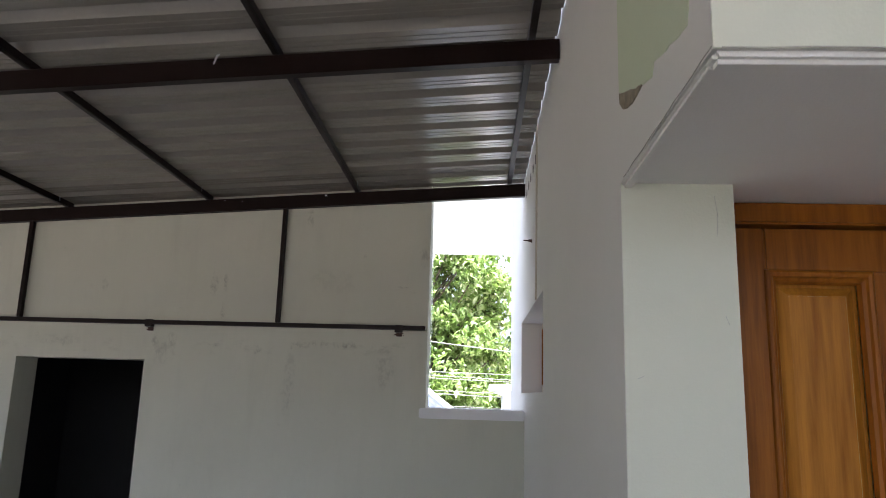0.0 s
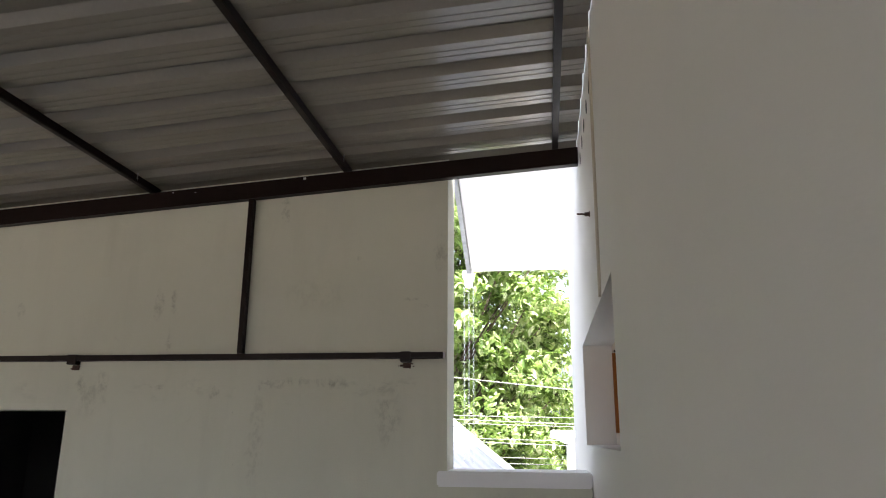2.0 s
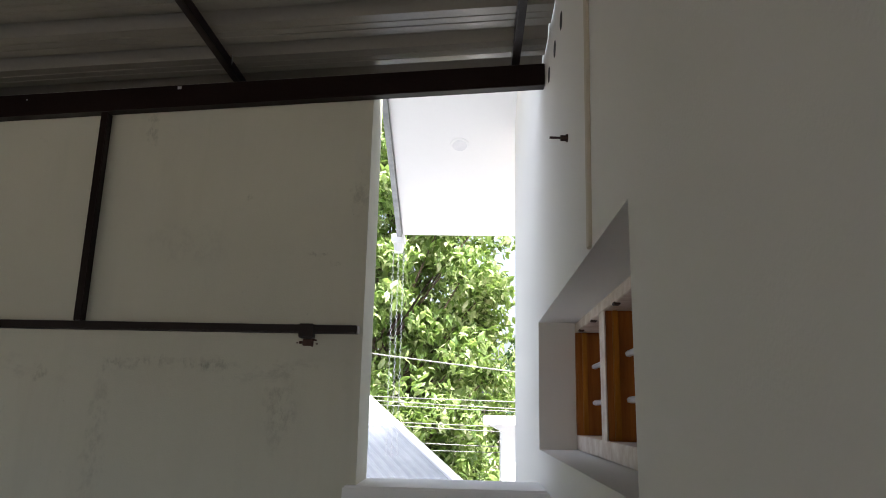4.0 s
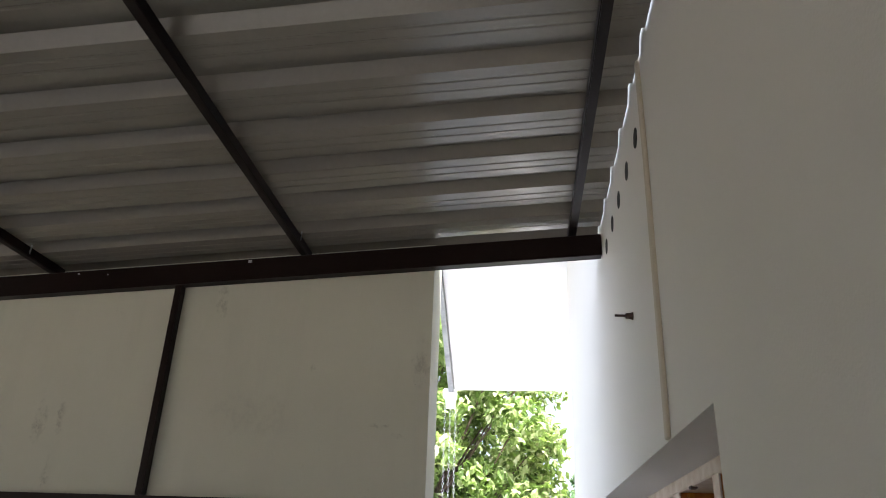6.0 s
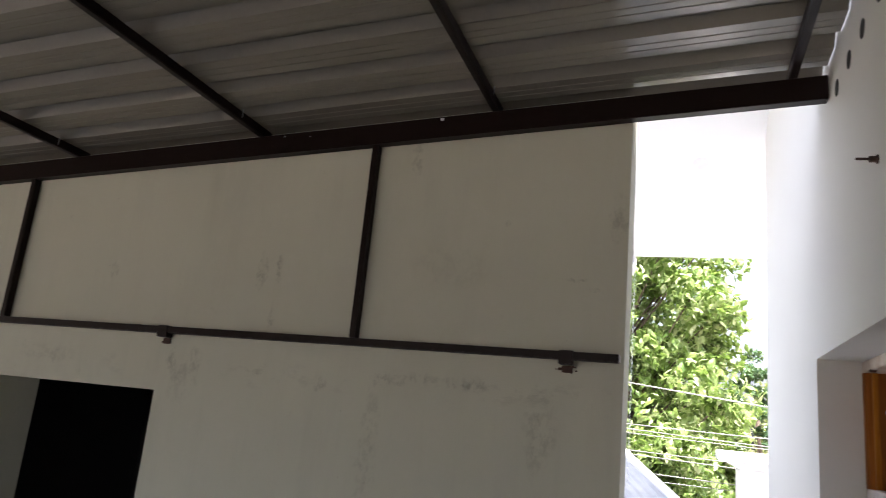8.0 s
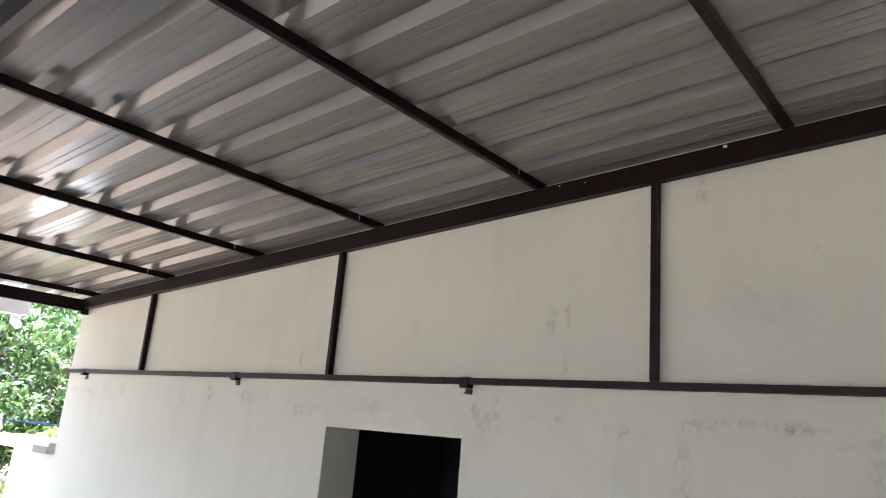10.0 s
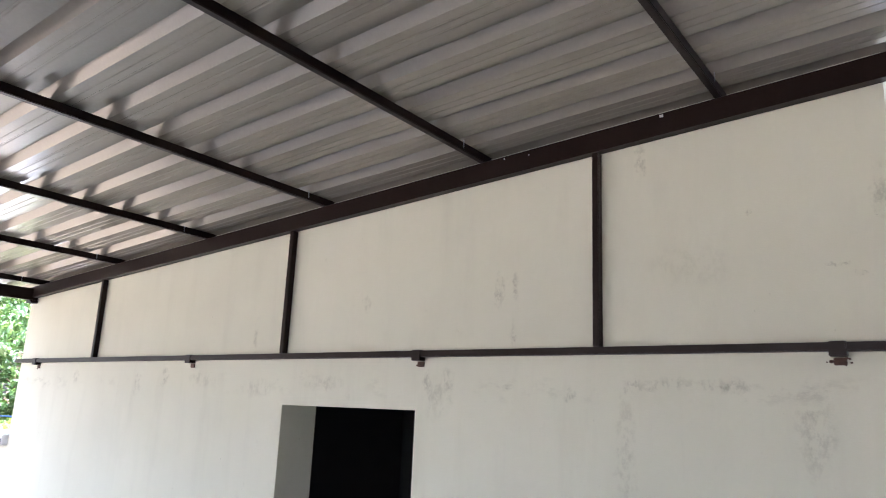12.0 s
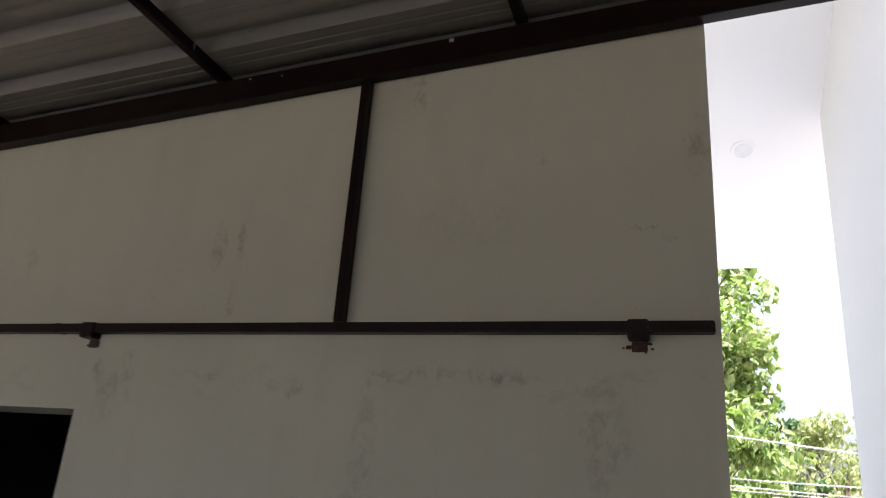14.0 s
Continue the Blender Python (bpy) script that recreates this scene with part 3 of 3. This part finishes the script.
# ---- timber window in the side wall ----
def side_window():
    y0, y1, z0, z1 = REC
    at = (REC_X, 0.5 * (y0 + y1), z0)
    w = empty("window_1", at, "unglazed teak window frame with white bars in a wall recess", "window", kind="structure")
    def add(name, bm, material=FRAME_WOOD, label=""):
        return local(part(name, bm, material, w, label), at)
    xf, xb = REC_X, REC_X + 0.13
    add("window_frame", box((xf, y0 + 0.002, z0 + 0.002), (xb, y1 - 0.002, z0 + 0.062), 0.003), WASHED, "white-washed lower window rail")
    add("window_frame", box((xf, y0 + 0.002, z1 - 0.044), (xb, y1 - 0.002, z1 - 0.002), 0.003), WASHED, "white-washed upper window rail")
    posts = [(y1 - 0.034, y1 - 0.003), (5.005, 5.105), (4.50, 4.571), (y0 + 0.003, y0 + 0.05)]
    for ya, yb in posts:
        add("mullion", box((xf + 0.004, ya, z0 + 0.0625), (xb, yb, z1 - 0.0445), 0.003))
        add("mullion_face", box((xf - 0.001, ya + 0.001, z0 + 0.0625), (xf + 0.0035, yb - 0.001, z1 - 0.0445), 0.001), WASHED if yb < y1 - 0.01 else FRAME_WOOD)
    for (ya, yb), (yc, yd) in zip(posts, posts[1:]):
        add("stop_bead", box((xf + 0.024, ya - 0.014, z0 + 0.063), (xf + 0.044, ya - 0.0005, z1 - 0.045), 0.003), PANEL_WOOD)
        for z in (1.97, 1.822):
            r = 0.011
            add("bar", tube_along([(xf + 0.069, ya + 0.004, z), (xf + 0.069, ya - 0.03, z), (xf + 0.069, yd - 0.004, z)], [0.002, r, r], 6), BAR_WHITE, "white painted steel bar")
        add("shutter", box((xb - 0.012, yd + 0.0015, z0 + 0.063), (xb - 0.001, ya - 0.0015, z1 - 0.045), 0.001), FRAME_WOOD)
    rng = random.Random(4)
    for ya in (5.60, 5.29, 4.86):
        add("chip", box((xf - 0.0015, ya - rng.uniform(0.02, 0.05), z1 - 0.050), (xf + 0.02, ya, z1 - 0.041), 0.002), RUST, "broken dark edge under the rail")
    # backing added behind the shutters, indoor shade put into its colour
    tagged(finish("wall_window_back", box((xb + 0.004, y0 - 0.01, z0 - 0.01), (xb + 0.05, y1 + 0.01, z1 + 0.01)), DARK), "backing behind the window, unlit inside put into its near-black colour", "wall", kind="structure")


side_window()

# fittings on the side wall
conduit = bmesh.new()
prism([(4.272, REC[3] + 0.002), (4.302, REC[3] + 0.002), (4.256, 2.9), (4.252, 3.6), (4.222, 3.6), (4.226, 2.9)], 0, SIDE_X - 0.010, SIDE_X + 0.002, conduit, 0.003)
tagged(finish("wall_strip", conduit, STRIP), "cream plaster strip up the white wall, darkened for its edge shadow", "wall strip", kind="structure")
# proud black discs paint the shade inside the drilled holes; nothing is cut
for y, z in ((4.382, 3.055), (4.577, 3.056), (4.781, 3.06), (4.972, 3.06), (5.171, 3.058)):
    bm = bmesh.new()
    tube_along([(SIDE_X - 0.0015, y, z), (SIDE_X + 0.01, y, z)], [0.031, 0.031], 20, bm)
    tagged(finish("hole_shade_disc", bm, BLACK), "black disc painting the shade inside a drilled wall hole", "hole", "holes along the wall top")
bolt = empty("wall_bolt", (SIDE_X, 4.674, 2.598), "rusty steel bolt sticking out of the white wall", "bolt")
for nm, pts, rad, sides in (("shank", [(SIDE_X + 0.005, 4.674, 2.598), (SIDE_X - 0.055, 4.674, 2.600)], [0.004, 0.004], 8), ("nut", [(SIDE_X - 0.004, 4.674, 2.598), (SIDE_X - 0.022, 4.674, 2.598)], [0.009, 0.009], 6),
                            ("washer", [(SIDE_X + 0.002, 4.674, 2.598), (SIDE_X - 0.004, 4.674, 2.598)], [0.013, 0.013], 14)):
    local(part(nm, tube_along(pts, rad, sides), RUST, bolt), (SIDE_X, 4.674, 2.598))

# broken plaster under the rail brackets
for x, n in ((-0.344, 9), (-2.208, 2), (-4.109, 2), (-6.23, 2)):
    rng = random.Random(int(-x * 100))
    bm = bmesh.new()
    box((x - 0.02, WALL_Y - 0.006, 2.008), (x + 0.022, WALL_Y + 0.003, 2.035), 0.002, bm)
    for _ in range(n):
        cx, cz, r = x + rng.uniform(-0.05, 0.04), 2.022 + rng.uniform(-0.018, 0.012), rng.uniform(0.003, 0.009)
        box((cx - r, WALL_Y - 0.002, cz - 0.6 * r), (cx + r * 0.7, WALL_Y + 0.003, cz + 0.6 * r), 0.001, bm)
    tagged(finish("chipped_plaster", bm, RUST), "chipped plaster round the rail bracket", "chipped plaster", kind="structure")

# ---- low eave on the open side ----
gut = empty("eave_gutter", (-7.08, 1.0, 2.6), "white plastic rain gutter along the low eave", "gutter")
def under(ob):
    return local(ob, (-7.08, 1.0, 2.6))
prof = [(-7.15, 2.68), (-7.15, 2.53), (-7.02, 2.53), (-7.02, 2.65), (-7.026, 2.65), (-7.026, 2.536), (-7.144, 2.536), (-7.144, 2.68)]
under(part("channel", prism(prof, 1, -3.5, 5.08), WHITE, gut))
for y in (-2.0, 0.4, 2.8, 4.5):
    under(part("hanger", prism([(-7.12, 2.60), (-7.10, 2.60), (-6.98, beam_z(-6.98) + SHEET_UP), (-7.0, beam_z(-7.0) + SHEET_UP)], 1, y, y + 0.02), GALV, gut))
under(part("joint", box((-7.156, 4.70, 2.524), (-7.014, 4.73, 2.684), 0.002), GALV, gut, "grey gutter joint"))
under(part("outlet", tube_along([(-7.085, 5.0, 2.535), (-7.085, 5.0, 2.47), (-7.02, 5.01, 2.43)], [0.042, 0.042, 0.036], 12), WHITE, gut))
for y in (2.6, 5.2):
    bm = prism([(-7.01, 2.66), (-6.50, 2.60), (-6.50, 2.68), (-7.01, 2.72)], 1, y, y + 0.04)
    tagged(finish("eave_bracket", bm, STEEL), "dark brown steel outrigger carrying the eave", "bracket", "eave brackets")
bm = box((-6.502, 5.27, 2.56), (-6.43, 5.338, 2.584), 0.002)
tagged(finish("bearing_plate", bm, STEEL), "dark steel plate under the eave beam end", "plate")
tagged(finish("coping_upstand", box((-7.975, WALL_Y - 0.03, 1.461), (-7.945, WALL_Y + 0.06, 1.64), 0.006), WHITE), "short white upstand at the end of the coping", "upstand", kind="structure")
tagged(finish("clothes_line", tube_along([(-6.62 - 0.35 * k, 5.52 - 0.38 * k, 1.60 + 0.02 * k - 0.02 * math.sin(k * 0.5)) for k in range(9)], [0.006] * 9, 6), ROPE), "thin blue rope tied off at the wall end", "rope")

# ---- beyond the gap ----
SLAB_L, SLAB_Y = -0.335, 8.6   # verge and foot of the sloping roof slab


def soffit_z(y):
    return 3.26 - 0.5 * (y - SLAB_Y)


def slope_box(x0, x1, y0, y1, lo, hi, bevel=0.006):
    """A bar that follows the sloping slab, from lo to hi above its underside."""
    return prism([(y0, soffit_z(y0) + lo), (y1, soffit_z(y1) + lo), (y1, soffit_z(y1) + hi), (y0, soffit_z(y0) + hi)], 0, x0, x1, bevel=bevel)


house_roof = empty("house_roof", (0.9, SLAB_Y, 3.26), "white sloping concrete roof slab of the house", "roof", kind="structure")
local(part("slab", slope_box(SLAB_L, 3.3, 5.75, SLAB_Y, 0.0, 0.13), WHITE, house_roof), (0.9, SLAB_Y, 3.26))
local(part("verge_flashing", slope_box(SLAB_L - 0.045, SLAB_L - 0.003, 5.75, SLAB_Y - 0.02, -0.035, 0.15, 0.004), GALV, house_roof, "grey metal strip along the slab edge"), (0.9, SLAB_Y, 3.26))
LY = 7.66
lamp_at = (0.17, LY, soffit_z(LY))
lamp = empty("ceiling_light", lamp_at, "small round recessed light in the white slab, switched off", "ceiling light")
down = Vector((0, -0.4472, -0.8944))
for nm, r0, r1, d0, d1, m in (("rim", 0.076, 0.073, -0.003, 0.004, WHITE), ("lens", 0.056, 0.053, 0.003, 0.0055, GLASS_LAMP)):
    local(part(nm, tube_along([Vector(lamp_at) + down * d0, Vector(lamp_at) + down * d1], [r0, r1], 28), m, lamp), lamp_at)
CH_X, CH_Y = -0.37, 8.66   # rain-water outlet at the slab's foot
g = empty("slab_gutter", (CH_X, CH_Y, 3.2), "white gutter outlet at the corner of the roof slab", "gutter")
for nm, bm, m in (("outlet", box((CH_X - 0.06, CH_Y - 0.09, 3.20), (CH_X + 0.05, CH_Y + 0.08, 3.275), 0.01), WHITE),
                  ("spout", tube_along([(CH_X, CH_Y, 3.205), (CH_X, CH_Y, 3.12)], [0.047, 0.04], 12), WHITE)):
    local(part(nm, bm, m, g), (CH_X, CH_Y, 3.2))


def chain_mesh(length, link=0.036, wire=0.0017):
    bm = bmesh.new()
    n = int(length / (link * 0.78))
    for k in range(n):
        z = -k * link * 0.78
        ringpts = []
        for a in range(9):
            q = a * math.tau / 8
            p = (0.008 * math.cos(q), 0, z + 0.5 * link * math.sin(q))
            ringpts.append((p[1], p[0], p[2]) if k % 2 else p)
        tube_along(ringpts, [wire] * 9, 4, bm)
    return bm


for dx in (-0.045, 0.0, 0.045):
    c = finish("rain_chain", chain_mesh(3.2), CHAIN)
    c.location = (CH_X + dx, CH_Y, 3.12)
    tagged(c, "thin bright rain chain hanging from the gutter outlet", "chain", "rain chains")

gp = empty("gate_pillar", (0.8, 10.2, -0.3), "white plastered pillar with a moulded cap", "pillar")
def pillar_part(name, bm):
    return local(part(name, bm, WHITE, gp), (0.8, 10.2, -0.3))
pillar_part("shaft", box((0.58, 10.0, -0.3), (1.04, 10.46, 1.60), 0.01))
pillar_part("cap", box((0.40, 9.84, 1.655), (1.22, 10.62, 1.75), 0.012))
pillar_part("cap_moulding", prism([(0.57, 1.60), (1.05, 1.60), (1.16, 1.653), (0.46, 1.653)], 1, 9.9, 10.56))

for x in (-9.0, 9.0):
    tagged(finish("cable_pole", tube_along([(x, 10.75, -0.3), (x, 10.75, 4.6)], [0.12, 0.09], 12), CONCRETE), "plain grey concrete pole carrying the cables", "pole", "cable poles")

# neighbouring low sheet roof with a white verge
VERGE, OUT = Vector((0.46, -0.855, -0.30)).normalized(), Vector((-0.86, -0.46, -0.10)).normalized()
V0 = Vector((-0.95, 10.35, 1.98))
bm = bmesh.new()
rows = []
for k in range(121):
    p = V0 + OUT * (0.02 * k) + Vector((0, 0, 0.012 * (k % 4 in (1, 2))))
    rows.append((bm.verts.new(p), bm.verts.new(p + VERGE * 3.4)))
for a, b in zip(rows, rows[1:]):
    bm.faces.new((a[0], a[1], b[1], b[0]))
nroof = empty("awning_roof", V0, "pale blue corrugated awning roof with a white verge board", "roof")
local(part("sheet", bm, BLUE_SHEET, nroof), V0)
bm = bmesh.new()
q = [V0 + OUT * a + Vector((0, 0, h)) for a, h in ((-0.05, -0.05), (0.03, -0.05), (0.03, 0.03), (-0.05, 0.03))]
ends = [[bm.verts.new(p + VERGE * d) for p in q] for d in (-0.02, 3.42)]
for k in range(4):
    bm.faces.new((ends[0][k], ends[0][(k + 1) % 4], ends[1][(k + 1) % 4], ends[1][k]))
bm.faces.new(ends[0]); bm.faces.new(ends[1][::-1])
local(part("verge_board", bm, WHITE, nroof), V0)
for d in (0.3, 3.2):
    p = V0 + OUT * 0.3 + VERGE * d
    local(part("post", box((p.x - 0.03, p.y - 0.03, -0.3), (p.x + 0.03, p.y + 0.03, p.z), 0.003), GALV, nroof), V0)

# overhead cables
for zl, zr, r in ((2.40, 2.24, 0.011), (1.93, 1.905, 0.008), (1.885, 1.83, 0.008), (1.84, 1.80, 0.007), (1.66, 1.63, 0.007), (1.625, 1.575, 0.008), (1.45, 1.415, 0.007), (1.37, 1.355, 0.006)):
    slope = (zr - zl) / 1.5
    pts = [(x, 10.75, zl + slope * (x + 0.8) + 0.004 * (x * x - 1)) for x in np.linspace(-9, 9, 25)]
    tagged(finish("overhead_cable", tube_along(pts, [0.7 * r] * 25, 6), CABLE), "pale weathered overhead cable strung past the house", "cable", "overhead cables")


# ---- trees ----
def leaf_cloud(bm, centre, radius, count, size, rng, squash=0.8):
    for _ in range(count):
        while True:
            d = Vector([rng.uniform(-1, 1) for _ in range(3)])
            if 0.25 < d.length < 1:
                break
        d.z *= squash
        c = Vector(centre) + d * radius
        s = size * rng.uniform(0.6, 1.25)
        turn = Euler((rng.uniform(-1.35, 0.15), rng.uniform(-0.7, 0.7), rng.uniform(0, math.tau))).to_matrix()
        droop = rng.uniform(0.1, 0.4)
        pts = [(0, -0.5, 0), (0.26, -0.12, -0.05), (0, -0.05, 0.05), (-0.26, -0.12, -0.05), (0.2, 0.25, -0.1 * droop), (-0.2, 0.25, -0.1 * droop), (0, 0.55, -droop)]
        v = [bm.verts.new(c + turn @ (Vector(p) * s)) for p in pts]
        for f in ((0, 1, 2), (0, 2, 3), (2, 1, 4), (2, 5, 3), (2, 4, 6), (2, 6, 5)):
            bm.faces.new([v[k] for k in f])


def tree(at, height, spread, clumps, leaves, size, material, seed, label, low=0.25, trunk=0.16):
    rng = random.Random(seed)
    ob = empty("tree", at, label, "tree")
    lean = Vector((rng.uniform(-0.1, 0.1), rng.uniform(-0.1, 0.1), 1))
    pts = [lean * (height * 0.75 * k / 6) + Vector((rng.uniform(-0.08, 0.08), rng.uniform(-0.08, 0.08), 0)) * (k > 0) for k in range(7)]
    wood = tube_along(pts, [trunk * (1.15 - 0.15 * k) for k in range(7)], 10)
    crown = bmesh.new()
    for _ in range(clumps):
        a, h = rng.uniform(0, math.tau), rng.uniform(low, 1.0)
        wide = math.sin(min(1.0, (1.12 - h) * 1.6) * math.pi / 2) * (0.7 + 0.3 * h)
        r = spread * math.sqrt(rng.uniform(0.05, 1)) * wide
        c = Vector((math.cos(a) * r, math.sin(a) * r, h * height))
        if rng.random() < 0.3:
            s = pts[min(6, max(1, int(h * 5)))]
            mid = s.lerp(c, 0.5) + Vector((0, 0, rng.uniform(-0.2, 0.1)))
            tube_along([s, mid, c], [trunk * 0.2, trunk * 0.12, trunk * 0.05], 6, wood)
        leaf_cloud(crown, c, rng.uniform(0.28, 0.66) * spread * 0.34, leaves, size, rng)
    part("trunk", wood, BARK, ob)
    part("crown", crown, material, ob)
    return ob


tree((-1.1, 12.9, -0.3), 6.6, 2.2, 400, 130, 0.142, LEAF_A, 3, "leafy tree with broad bright green leaves", 0.05)
tree((0.35, 14.2, -0.3), 2.75, 1.15, 70, 100, 0.14, LEAF_A, 27, "low bright green bush behind the white pillar", 0.05, 0.06)
tree((-1.6, 16.5, -0.3), 4.4, 2.3, 90, 100, 0.17, LEAF_A, 21, "light green tree standing behind the leafy one", 0.05)
tree((-13.0, 9.0, -0.3), 5.2, 2.6, 190, 110, 0.15, LEAF_B, 5, "dark green leafy tree beside the terrace", 0.08)
tree((-14.5, 5.2, -0.3), 5.4, 2.8, 170, 110, 0.15, LEAF_B, 9, "spreading dark green tree beside the terrace", 0.12)
tree((-11.2, 7.8, -0.3), 1.7, 1.4, 60, 80, 0.12, LEAF_C, 31, "bushy olive green shrub beside the low wall", 0.05, 0.06)
tree((-11.6, 5.0, -0.3), 2.0, 1.5, 55, 80, 0.12, LEAF_B, 33, "low dark green shrub in the yard", 0.05, 0.06)
tree((-19.0, 10.5, -0.3), 6.5, 4.2, 120, 100, 0.18, LEAF_B, 8, "tall green leafy tree behind the house", 0.08)
tree((-20.0, 4.0, -0.3), 6.5, 4.2, 100, 90, 0.22, LEAF_A, 13, "tall light green tree in the far yard", 0.1)
tree((3.6, 24.0, -0.3), 4.2, 3.0, 110, 100, 0.17, LEAF_C, 11, "distant olive green tree against the sky", 0.1)
tree((1.55, 19.0, -0.3), 4.0, 0.9, 36, 90, 0.12, LEAF_B, 17, "slender dark tree in the distance", 0.3, 0.08)
